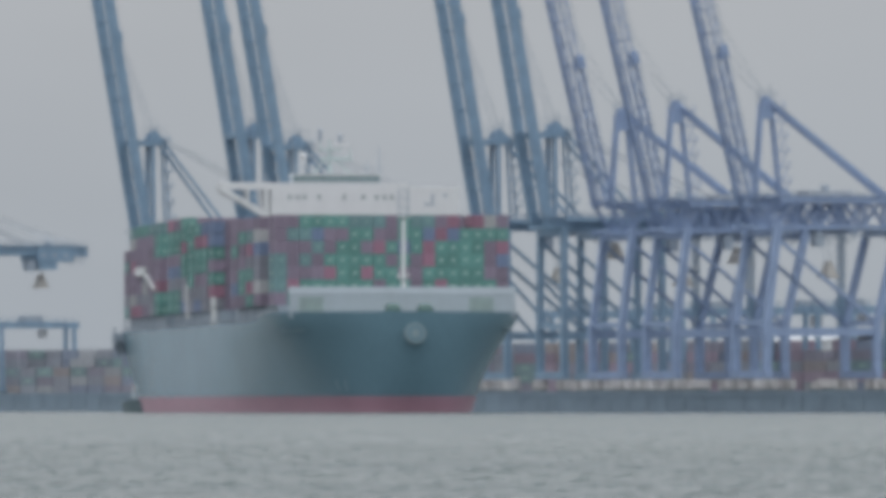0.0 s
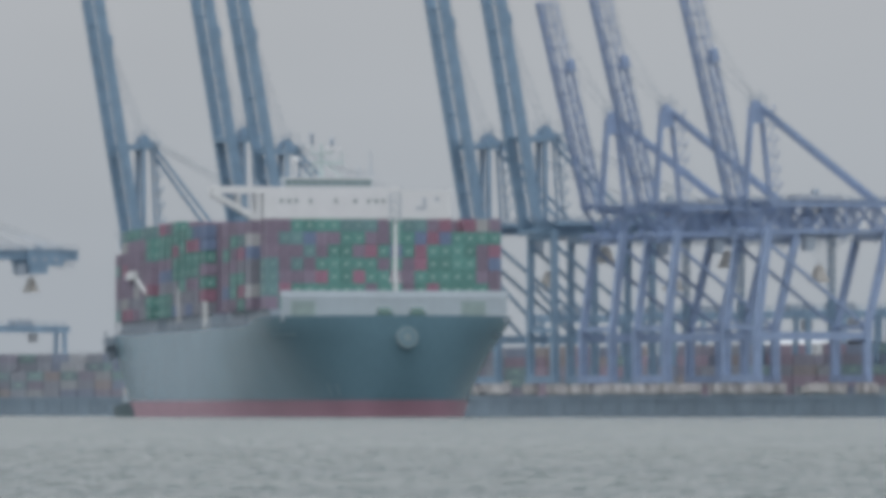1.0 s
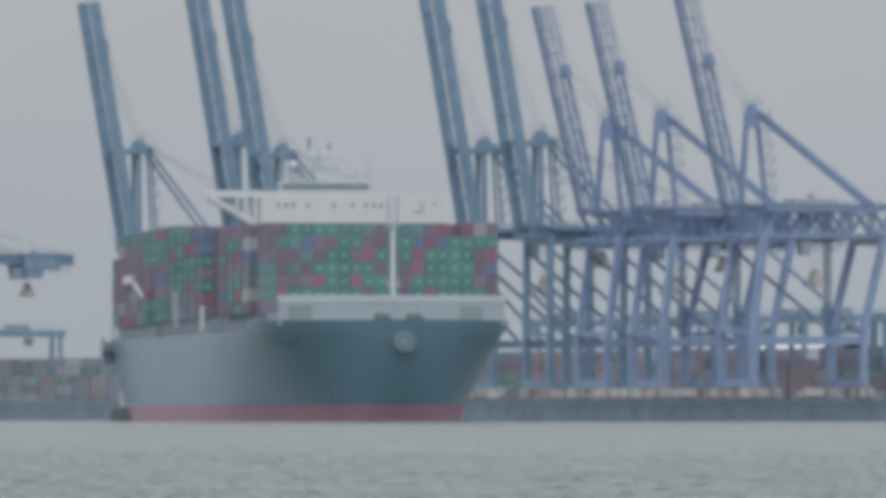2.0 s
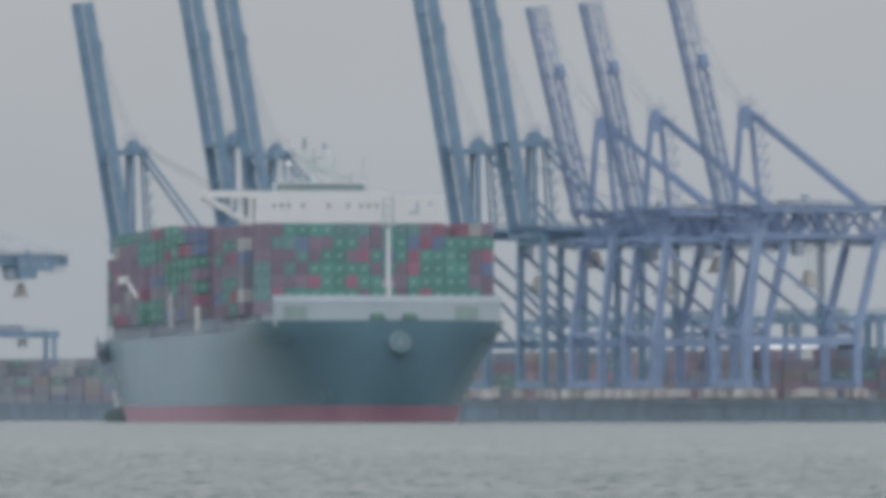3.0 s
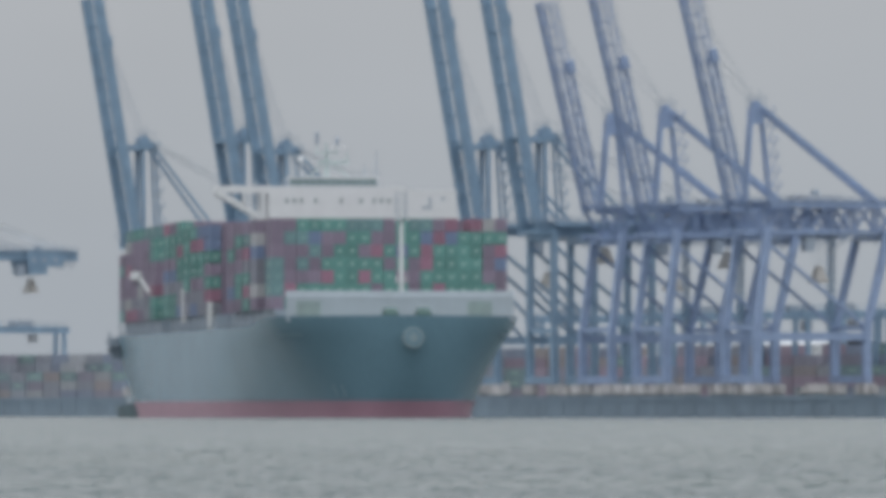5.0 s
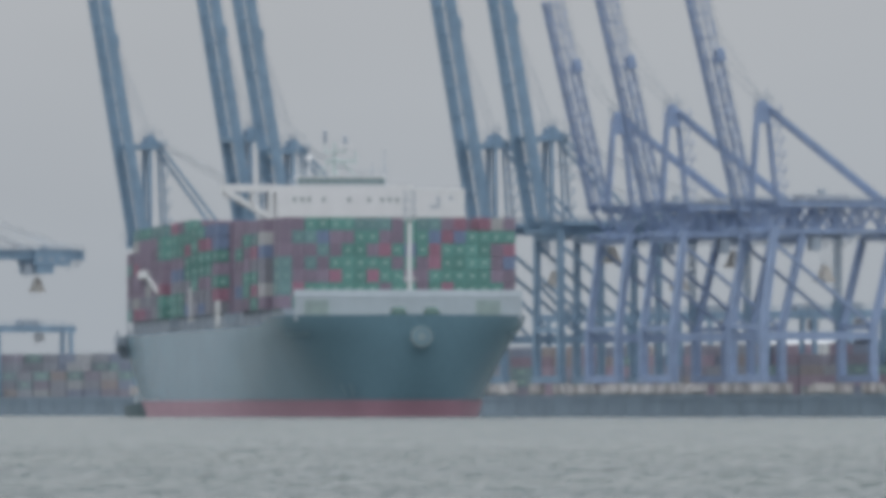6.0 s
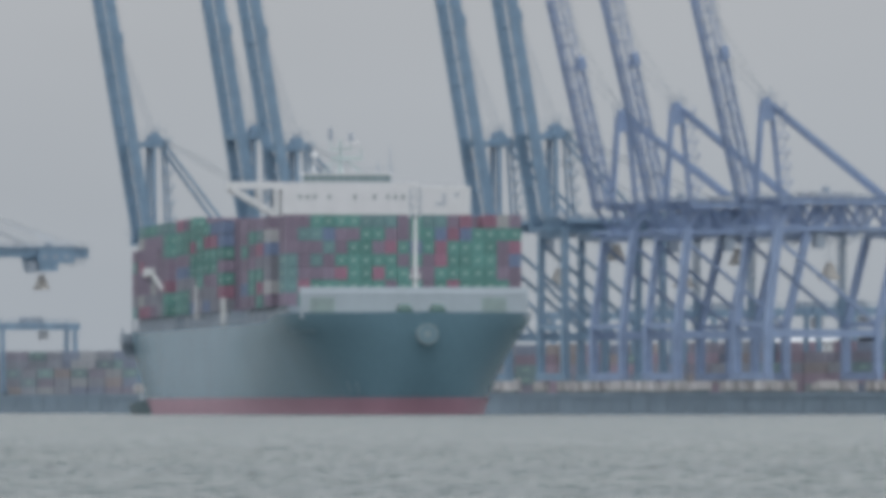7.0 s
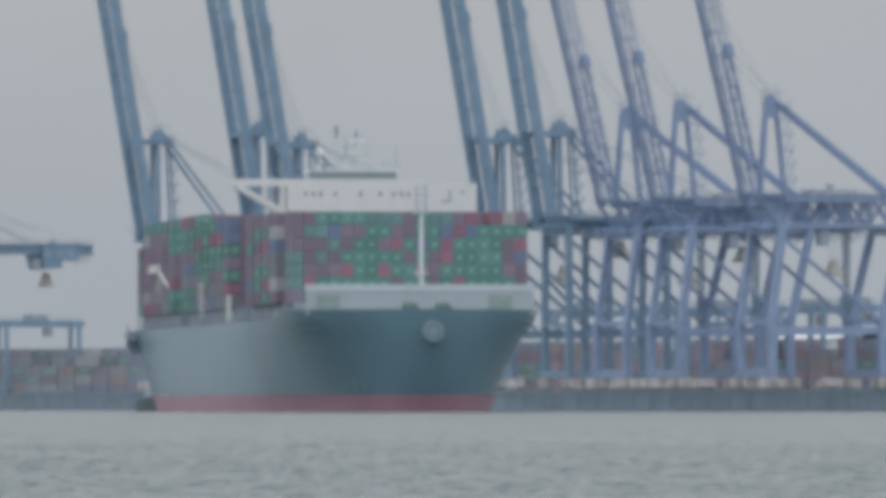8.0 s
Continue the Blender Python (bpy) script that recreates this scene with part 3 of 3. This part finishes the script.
def quay_crane(along, kind, apex, hang, reach=52.0, lift=75.8, mat=None, back=46.0, label="", stay=None, hx=17.0, foot_x=22.5, drop=None, tall=3.0, wide=3.4, hinge=-3.0):
    """kind "lattice": raking legs and an open truss boom; kind "box": upright legs and twin box booms."""
    lat = kind == "lattice"
    mat = mat or (CRANE_BLUE if lat else CRANE_GREY)
    cr = empty("quay_crane", QUAY @ pose(0, along, 0), label, "quay crane", "cranes along the quay")
    HY = 8.2 if lat else 7.0
    bp = 2.4 if lat else 1.6
    gz = 38.0 if lat else 39.5          # underside of the girder
    gt = 45.5 if lat else 43.0
    gauge = 31.4 if lat else 26.3
    thick = 1.6 if lat else 1.45
    lean_land = -6.0 if lat else 0.0
    for x in (0.0, gauge):
        lean = (lean_land if x else -3.1) if lat else 0.0
        for y in (-HY, HY):
            bm = bmesh.new()
            beam(bm, (x + lean, y, 5), (x + lean, y, 16), thick * 1.15, thick * 1.15)
            beam(bm, (x + lean, y, 15.6), (x, y * 0.96, gz + 1), thick, thick)
            part("leg", bm, mat, cr)
            for k in range(4):
                bm = bmesh.new()
                cx = y + (k - 1.5) * bp
                box(bm, (x + lean - 0.75, cx - 0.43 * bp, 0.7), (x + lean + 0.75, cx + 0.43 * bp, 2.3))
                box(bm, (x + lean - 0.95, cx - 0.26 * bp, 1.3), (x + lean + 0.95, cx + 0.26 * bp, 3.0))
                bog = part("bogie", bm, BOGIE, cr, "white guarded wheel bogie")
                for o in (-0.23, 0.23):
                    bm = bmesh.new()
                    tube(bm, (x + lean - 0.3, cx + o * bp, 0.5), (x + lean + 0.3, cx + o * bp, 0.5), min(0.5, bp * 0.22), 10)
                    part("wheel", bm, DARK, bog)
        bm = bmesh.new()
        box(bm, (x + lean - 0.8, -HY - 1.5, 3.2), (x + lean + 0.8, HY + 1.5, 5.0))
        part("sill_beam", bm, mat, cr)
        bm = bmesh.new()
        box(bm, (x + lean - 0.5, -HY + 0.9, 15.5), (x + lean + 0.5, HY - 0.9, 16.7))
        part("cross_beam", bm, mat, cr)
        bm = bmesh.new()
        box(bm, (x - 0.8, -HY, gz - 1.6), (x + 0.8, HY, gz + 0.6))
        part("cross_beam", bm, mat, cr)
    for y in (-HY, HY):
        bm = bmesh.new()
        beam(bm, ((-2.4 if lat else 0.8), y, 14.0), (gauge + lean_land - 0.8, y, 14.0), 1.2, 1.8)
        part("portal_beam", bm, mat, cr)
        bm = bmesh.new()
        beam(bm, (0.5, y, gz - 3), (gauge + lean_land - 0.6, y, 16.5), 0.75)
        if not lat:
            beam(bm, (0.5, y, 27.5), (13, y, 15.0), 0.7)
        part("brace", bm, mat, cr)
        bm = bmesh.new()
        beam(bm, (0.4, y * 0.97, gt - 1), (gauge, y * 0.97, gt - 1), 0.9, 1.0)
        part("upper_tie", bm, mat, cr)
    # girder
    gy = 4.6
    for y in (-gy, gy):
        bm = bmesh.new()
        if lat:
            truss(bm, (-5, y, (gz + gt) / 2), (back, y, (gz + gt) / 2), gt - gz, 1.4, 9, 0.36, (0, 0, 1))
            box(bm, (-5, y - 0.9, gz - 0.3), (back, y + 0.9, gz + 0.9))
        else:
            box(bm, (-4, y - 0.6, gz + 0.4), (back, y + 0.6, gz + 3.2))
        part("girder", bm, mat, cr)
        bm = bmesh.new()
        yy = y + (1.5 if y > 0 else -1.5)
        z0 = gt if lat else gz + 3.2
        box(bm, (-5, yy - 0.4, z0 - 0.12), (back, yy + 0.4, z0))
        for k in range(int(back / 3) + 2):
            beam(bm, (-4.8 + k * 3, yy, z0), (-4.8 + k * 3, yy, z0 + 1.15), 0.09)
        beam(bm, (-5, yy, z0 + 1.15), (back, yy, z0 + 1.15), 0.09)
        beam(bm, (-5, yy, z0 + 0.6), (back, yy, z0 + 0.6), 0.07)
        part("walkway", bm, STEEL, cr)
    for x in np.linspace(-4, back, 9):
        bm = bmesh.new()
        beam(bm, (x, -gy, gz + 0.6), (x, gy, gz + 0.6), 0.6, 0.7)
        if lat:
            part("girder_tie", bm, mat, cr)
            bm = bmesh.new()
            beam(bm, (x, -gy, gt - 0.3), (x, gy, gt - 0.3), 0.5)
        part("girder_tie", bm, mat, cr)
    # winch house on the girder
    bm = bmesh.new()
    hx0 = 10.5 if lat else back - 16
    z0 = (gt if lat else gz + 3.25) - (drop if drop else 1.8 if lat else 0.0)
    box(bm, (hx0, -wide, z0), (hx0 + 11, wide, z0 + tall))
    box(bm, (hx0 - 0.3, -wide - 0.3, z0 + tall), (hx0 + 11.3, wide + 0.3, z0 + tall + 0.25))
    if drop:
        box(bm, (hx0 + 0.4, -wide + 0.3, z0 - 2.3), (hx0 + 6.2, wide - 0.3, z0))
    hut = part("winch_house", bm, CRANE_PALE if lat else mat, cr, "flat-roofed winch house")
    for k in range(3):
        bm = bmesh.new()
        box(bm, (hx0 + 1.2 + k * 3.4, -wide - 0.06, z0 + 1.2), (hx0 + 2.6 + k * 3.4, -wide, z0 + 2.3))
        part("louvre", bm, STEEL, hut)
    bm = bmesh.new()
    box(bm, (hx0 + 5, -1, z0 + tall + 0.25), (hx0 + 6.2, 1, z0 + tall + 1.6))
    part("vent", bm, STEEL, hut)
    # head frame
    top = apex - 2.5
    for y in (-1, 1):
        bm = bmesh.new()
        if lat:
            beam(bm, (-2.2, y * 0.9, gt - 0.5), (-0.6, y * 0.7, top), 0.65)
        else:
            beam(bm, (-0.2, y * 2.2, gt - 2), (-0.2, y * 1.8, top), 1.0)
        part("mast_leg", bm, mat, cr)
        bm = bmesh.new()
        if lat:
            beam(bm, (4.4, y * 0.9, gt - 0.5), (2.0, y * 0.7, top), 0.5)
        else:
            beam(bm, (5.0, y * 1.6, gt - 2), (3.4, y * 1.2, top), 0.5)
        part("mast_leg", bm, mat, cr)
    bm = bmesh.new()
    hw = 1.0 if lat else 2.6
    box(bm, (-1.0, -hw, top - (3.0 if lat else 1.4)), (2.0 if lat else 3.0, hw, top + 0.6))
    box(bm, (-0.6, -hw * 0.8, top + 0.6), (1.7, hw * 0.8, apex - 0.6))
    head = part("head_block", bm, mat, cr)
    for y in (-0.7, 0.7):
        bm = bmesh.new()
        tube(bm, (0.6, y - 0.25, apex - 0.8), (0.6, y + 0.25, apex - 0.8), 0.8, 12)
        part("sheave", bm, mat, head)
    for y in (-hw + 0.1, hw - 0.1):
        bm = bmesh.new()
        for x in (-1.2, 3.0):
            beam(bm, (x, y, top + 0.5), (x, y, apex + 1.0), 0.12)
        beam(bm, (-1.2, y, apex + 0.2), (3, y, apex + 0.2), 0.1)
        beam(bm, (-1.2, y, apex + 1.0), (3, y, apex + 1.0), 0.1)
        part("guard_rail", bm, STEEL, head)
    bm = bmesh.new()
    beam(bm, (1.8, 0, apex - 0.7), (1.8, 0, apex + 2.6), 0.16)
    part("warning_mast", bm, STEEL, head)
    if not lat:
        bm = bmesh.new()
        box(bm, (-6.0, -3.2, top - 1.6), (-1.4, 3.2, top - 0.2))
        part("latch_platform", bm, mat, head)
    # stair tower up to the head, a flight at a time
    n = 6
    for k in range(n):
        bm = bmesh.new()
        za, zb = gt + (top - gt) * k / n, gt + (top - gt) * (k + 1) / n
        xa = 3.9 - 1.9 * k / n
        beam(bm, (xa + 0.2, -2.6, za), (xa + 1.6, -2.6, zb), 0.32, 0.18)
        box(bm, (xa - 0.2, -3.2, zb - 0.25), (xa + 1.9, -2.0, zb))
        beam(bm, (xa + 1.8, -3.1, zb), (xa + 1.8, -3.1, zb + 1.1), 0.2)
        beam(bm, (xa + 0.6, -3.1, zb + 1.1), (xa + 1.8, -3.1, zb + 1.1), 0.12)
        part("stair_flight", bm, mat, cr)
    # stays
    foot = (gauge + 0.5, gt) if lat else (foot_x, gt - 0.5)
    for y in (-1, 1):
        bm = bmesh.new()
        beam(bm, (1.6, y * (1.0 if lat else 2.0), apex - 1.6), (foot[0], y * (1.5 if lat else 3.2), foot[1]), 0.62 if lat else 0.55, 1.05 if lat else 0.7)
        part("backstay", bm, stay or mat, cr)
    if not lat:
        for y in (-1, 1):
            bm = bmesh.new()
            beam(bm, (1.8, y * 2.2, apex - 1.4), (back - 1.5, y * 4.2, gz + 3.0), 0.35, 0.5)
            part("outer_stay", bm, CRANE_PALE, cr, "pale outer stay")
    # boom, raised
    a = radians(lift)
    by = 3.6 if lat else 4.1
    hin = Vector((-4.0 if lat else hinge, 0, gt - 1.5))
    way = Vector((-math.cos(a), 0, math.sin(a)))
    nor = Vector((math.sin(a), 0, math.cos(a)))
    for y in (-by, by):
        bm = bmesh.new()
        p, q = hin + Vector((0, y, 0)), hin + way * reach + Vector((0, y, 0))
        if lat and y < 0:
            truss(bm, p, p.lerp(q, 0.69), 1.9, 1.2, 11, 0.19, nor)
            truss(bm, p.lerp(q, 0.69), q, 1.7, 1.1, 5, 0.1, nor)
        elif lat:
            truss(bm, p, q, 1.7, 1.2, 15, 0.15, nor)
            beam(bm, p - nor * 0.45, q - nor * 0.45, 0.9, 0.7)
        else:
            beam(bm, p, q, 1.1, 2.6)
        boom = part("boom", bm, mat, cr, "raised boom")
        if y < 0:
            bm = bmesh.new()
            c = p.lerp(q, 0.69 if lat else 0.82)
            beam(bm, c - way * 1.5 + nor * 0.9, c + way * 1.5 + nor * 0.9, 1.5, 1.9)
            part("stay_bracket", bm, mat, boom)
        bm = bmesh.new()
        for k in range(int(reach / 3)):
            c = p + way * (1.5 + 3 * k)
            beam(bm, c + nor * 0.9, c + nor * 2.0, 0.08)
        beam(bm, p + nor * 2.0, q + nor * 2.0, 0.08)
        part("handrail", bm, STEEL, boom)
    for k in range(10):
        bm = bmesh.new()
        c = hin + way * (2 + (reach - 2.5) * k / 9)
        beam(bm, c + Vector((0, -by, 0)), c + Vector((0, by, 0)), 0.24 if lat else 0.4)
        part("boom_tie", bm, mat, cr)
    bm = bmesh.new()
    c = hin + way * reach * (0.69 if lat else 0.82) + nor * 2
    for y in (-2.2, 2.2):
        tube(bm, (0.6, y, apex - 0.5), c + Vector((0, y, 0)), 0.07, 5)
    for y in (-0.8, 0.8):
        tube(bm, (0.6, y, apex), hin + way * (reach - 1) + Vector((0, y, 0)), 0.035, 4)
    part("hoist_rope", bm, STEEL, cr)
    # looped power cable under the walkway
    bm = bmesh.new()
    for k in range(int((back - hx) / 1.6)):
        x = hx + 3 + k * 1.6
        if x + 1.6 > back:
            break
        deep = 1.6 + 0.5 * ((k * 7) % 3)
        pts = [(x + 1.6 * f, -gy - 1.6, gz - deep * math.sin(math.pi * f)) for f in (0, 0.15, 0.35, 0.65, 0.85, 1)]
        for a1, b1 in zip(pts, pts[1:]):
            beam(bm, a1, b1, 0.22)
    beam(bm, (hx, -gy - 1.6, gz + 0.1), (back, -gy - 1.6, gz + 0.1), 0.2)
    part("festoon_cable", bm, STEEL, cr)
    # trolley, cab and spreader
    bm = bmesh.new()
    box(bm, (hx - 3, -4.2, gz - 0.9), (hx + 3, 4.2, gz + 0.3))
    part("trolley", bm, STEEL, cr)
    bm = bmesh.new()
    box(bm, (hx - 6.2, -5.6, gz - 4.2), (hx - 3.8, -3.4, gz - 1.4))
    box(bm, (hx - 6.3, -5.7, gz - 1.4), (hx - 3.7, -3.3, gz - 0.9))
    part("operator_cab", bm, STEEL, cr)
    for x in (-1.0, 1.0):
        for y in (-2.4, 2.4):
            bm = bmesh.new()
            tube(bm, (hx + x, y, gz - 0.9), (hx + x * 0.5, y * 0.3, hang + 2.6), 0.05, 4)
            part("rope", bm, STEEL, cr)
    if lat:
        bm = bmesh.new()
        for dx in (-0.6, 0.6):
            for dy in (-0.6, 0.6):
                beam(bm, (24.4 + dx, HY + dy, 14.8), (24.4 + dx, HY + dy, gz + 1), 0.25)
        for k in range(9):
            z = 15.5 + k * 2.6
            beam(bm, (23.8, HY - 0.6, z), (25.0, HY - 0.6, z + 2.2), 0.16)
            beam(bm, (23.8, HY + 0.6, z), (25.0, HY + 0.6, z + 2.2), 0.16)
        box(bm, (23.7, HY - 0.7, 20), (25.1, HY + 0.7, 23))
        part("lift_shaft", bm, CRANE_GREY, cr, "slim lattice lift shaft")
    bm = bmesh.new()
    beam(bm, (hx, 0, hang - 0.3), (hx, 0, hang + 3.0), 4.2, 2.8, taper=0.4)
    box(bm, (hx - 1.25, -3.4, hang - 0.9), (hx + 1.25, 3.4, hang - 0.3))
    part("spreader", bm, SAND, cr, "ochre container spreader hanging on ropes")
    return cr


BLUE_L = "blue ship-to-shore crane with raised open lattice boom"
GREY_L = "slate blue ship-to-shore crane with raised twin box boom"
quay_crane(0.8, "lattice", 69.0, 27.5, label=BLUE_L)
quay_crane(49.0, "lattice", 69.3, 31.5, label=BLUE_L)
quay_crane(79.0, "lattice", 68.3, 26.5, label=BLUE_L)
quay_crane(117.0, "box", 66.0, 33.5, 62, 79.5, back=56.0, label=GREY_L)
quay_crane(150.0, "box", 65.0, 28.0, 62, 79.5, back=56.0, label=GREY_L)
quay_crane(275.0, "box", 66.7, 30.0, 64, 79.5, back=56.0, hinge=-1.8, label=GREY_L)
quay_crane(302.5, "box", 70.4, 30.0, 66, 79.8, back=56.0, hinge=-0.2, label=GREY_L)
quay_crane(370.5, "box", 70.1, 30.0, 66, 79.7, back=56.0, hinge=-2.4, label=GREY_L)
quay_crane(575.0, "box", 64.0, 31.5, 62, 78, label="slate blue ship-to-shore crane with pale stays", stay=CRANE_PALE, back=63.5, hx=51.0, foot_x=49, drop=4.6, tall=4.4, wide=6.4)


# ---- the container yard ----
def yard_gantry(x, y, high=19.5, span=23.0):
    g = empty("yard_gantry", QUAY @ pose(x, y, 0), "blue rubber-tyred gantry crane over the yard stacks", "gantry crane", "yard gantries")
    for sx in (0, span):
        for sy in (-4, 4):
            bm = bmesh.new()
            beam(bm, (sx, sy, 1.6), (sx, sy * 0.8, high), 1.1, 1.0)
            part("leg", bm, CRANE_GREY, g)
        bm = bmesh.new()
        box(bm, (sx - 0.6, -6, 1.0), (sx + 0.6, 6, 2.0))
        part("sill_beam", bm, CRANE_GREY, g)
        for sy in (-5, -3.6, 3.6, 5):
            bm = bmesh.new()
            tube(bm, (sx - 0.35, sy, 0.72), (sx + 0.35, sy, 0.72), 0.72, 12)
            part("tyre", bm, DARK, g)
    for sy in (-3.2, 3.2):
        bm = bmesh.new()
        box(bm, (-1.5, sy - 0.5, high), (span + 1.5, sy + 0.5, high + 1.9))
        for k in range(9):
            beam(bm, (-1 + k * 3, sy, high + 1.9), (-1 + k * 3, sy, high + 3.0), 0.09)
        beam(bm, (-1.2, sy, high + 3.0), (span + 1, sy, high + 3.0), 0.09)
        part("girder", bm, CRANE_GREY, g)
    bm = bmesh.new()
    box(bm, (8, -3.6, high + 1.9), (13, 3.6, high + 3.6))
    part("trolley", bm, STEEL, g)
    bm = bmesh.new()
    box(bm, (13.2, -1.2, high - 3), (15.4, 1.2, high - 0.4))
    part("operator_cab", bm, CRANE_PALE, g)
    return g


def build_yard():
    rng = random.Random(8)
    for x, y in ((62, 636), (70, 72), (66, 108), (72, 146), (66, 184), (70, 222), (66, 262)):
        yard_gantry(x, y)
    for y0, y1, x0, hi_top in ((46, 310, 66, 5), (522, 668, 66, 5)):
        y = y0
        while y < y1:
            for row in range(2):
                top = hi_top
                n = rng.choice((top, top, top, top - 1)) if row else rng.choice((top - 1, top - 1, top - 2, top - 2, top))
                for k in range(n):
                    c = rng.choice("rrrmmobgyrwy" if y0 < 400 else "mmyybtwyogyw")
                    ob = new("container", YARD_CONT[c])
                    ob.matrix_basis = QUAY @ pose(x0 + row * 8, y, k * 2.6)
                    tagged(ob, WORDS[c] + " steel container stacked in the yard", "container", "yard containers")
            y += 13.0
    # long pale sheds far behind the stacks
    for x, y, L, h in ((150, 268, 42, 13.8), (172, 370, 60, 10), (160, 700, 80, 13)):
        sh = empty("warehouse", QUAY @ pose(x, y, 0), "long pale warehouse behind the yard", "warehouse", "sheds")
        bm = bmesh.new()
        box(bm, (0, 0, 0), (26, L, h))
        part("wall", bm, SHED, sh)
        bm = bmesh.new()
        for q in range(2):
            beam(bm, (-0.6 + q * 13.6, L / 2, h + 0.2 + q * 1.6), (13 + q * 13.6, L / 2, h + 1.8 - q * 1.6), L + 1, 0.3)
        part("roof", bm, CRANE_PALE, sh)


build_yard()


# ---- vehicles on the quay ----
LAMP = bpy.data.materials.new("lit_headlamp")
LAMP.use_nodes = True
LAMP.node_tree.nodes["Principled BSDF"].inputs["Emission Color"].default_value = (1, 0.97, 0.9, 1)
LAMP.node_tree.nodes["Principled BSDF"].inputs["Emission Strength"].default_value = 14.0


def lorry(x, y, length, high, label, lit=False):
    """Boxed lorry whose cab points to the water."""
    v = empty("lorry", QUAY @ pose(x, y, 0), label, "lorry", "vehicles on the quay")
    bm = bmesh.new()
    box(bm, (2.1, -1.2, 0.95), (length, 1.2, high))
    bmesh.ops.bevel(bm, geom=bm.edges[:], offset=0.08, segments=1, affect="EDGES")
    part("cargo_box", bm, BOGIE, v)
    bm = bmesh.new()
    box(bm, (0.0, -1.1, 0.6), (1.95, 1.1, 2.3))
    bmesh.ops.bevel(bm, geom=bm.edges[:], offset=0.15, segments=2, affect="EDGES")
    cab = part("cab", bm, BOGIE, v)
    bm = bmesh.new()
    box(bm, (-0.03, -0.9, 1.45), (0.02, 0.9, 2.1))
    part("windscreen", bm, GLASS, cab)
    for o in (-0.8, 0.8):
        bm = bmesh.new()
        tube(bm, (-0.06, o, 0.9), (0.02, o, 0.9), 0.2, 10)
        part("headlamp", bm, LAMP if lit else GLASS, cab)
    bm = bmesh.new()
    box(bm, (0.4, -0.45, 0.5), (length - 0.1, 0.45, 0.8))
    part("chassis", bm, DARK, v)
    for wx in (0.9, length - 1.0, length - 2.1):
        for o in (-1.05, 0.75):
            bm = bmesh.new()
            tube(bm, (wx, o, 0.5), (wx, o + 0.3, 0.5), 0.5, 14)
            part("wheel", bm, DARK, v)
    return v


lorry(10, -3, 7.0, 3.0, "white box lorry parked under a quay crane")
lorry(9, 62, 6.5, 2.9, "white box lorry with its headlamps lit", lit=True)
lorry(4, 166, 9.5, 3.9, "tall pale box lorry standing on the quay")


# ---- what moves ----
def motions():
    ahead = Vector((math.sin(radians(SHIP_TURN)), -math.cos(radians(SHIP_TURN)), 0))
    rows = []
    for i in range(9):
        p = BOW + ahead * (SPEED * (i - 7.0))
        rows.append((float(i), pose(p.x, p.y, p.z, 0, 0, SHIP_TURN)))
    walk(ship, rows)
    rows = []
    for i in range(9):
        p = TUG + ahead * (SPEED * (i - 7.0))
        rows.append((float(i), pose(p.x, p.y, p.z, 0, 0, SHIP_TURN)))
    walk(tug, rows)
    walk(waves, [(t, pose(-4.4 + 1.1 * t, 2.4 - 0.6 * t, 0)) for t in (0.0, 4.0, 8.0)])


motions()
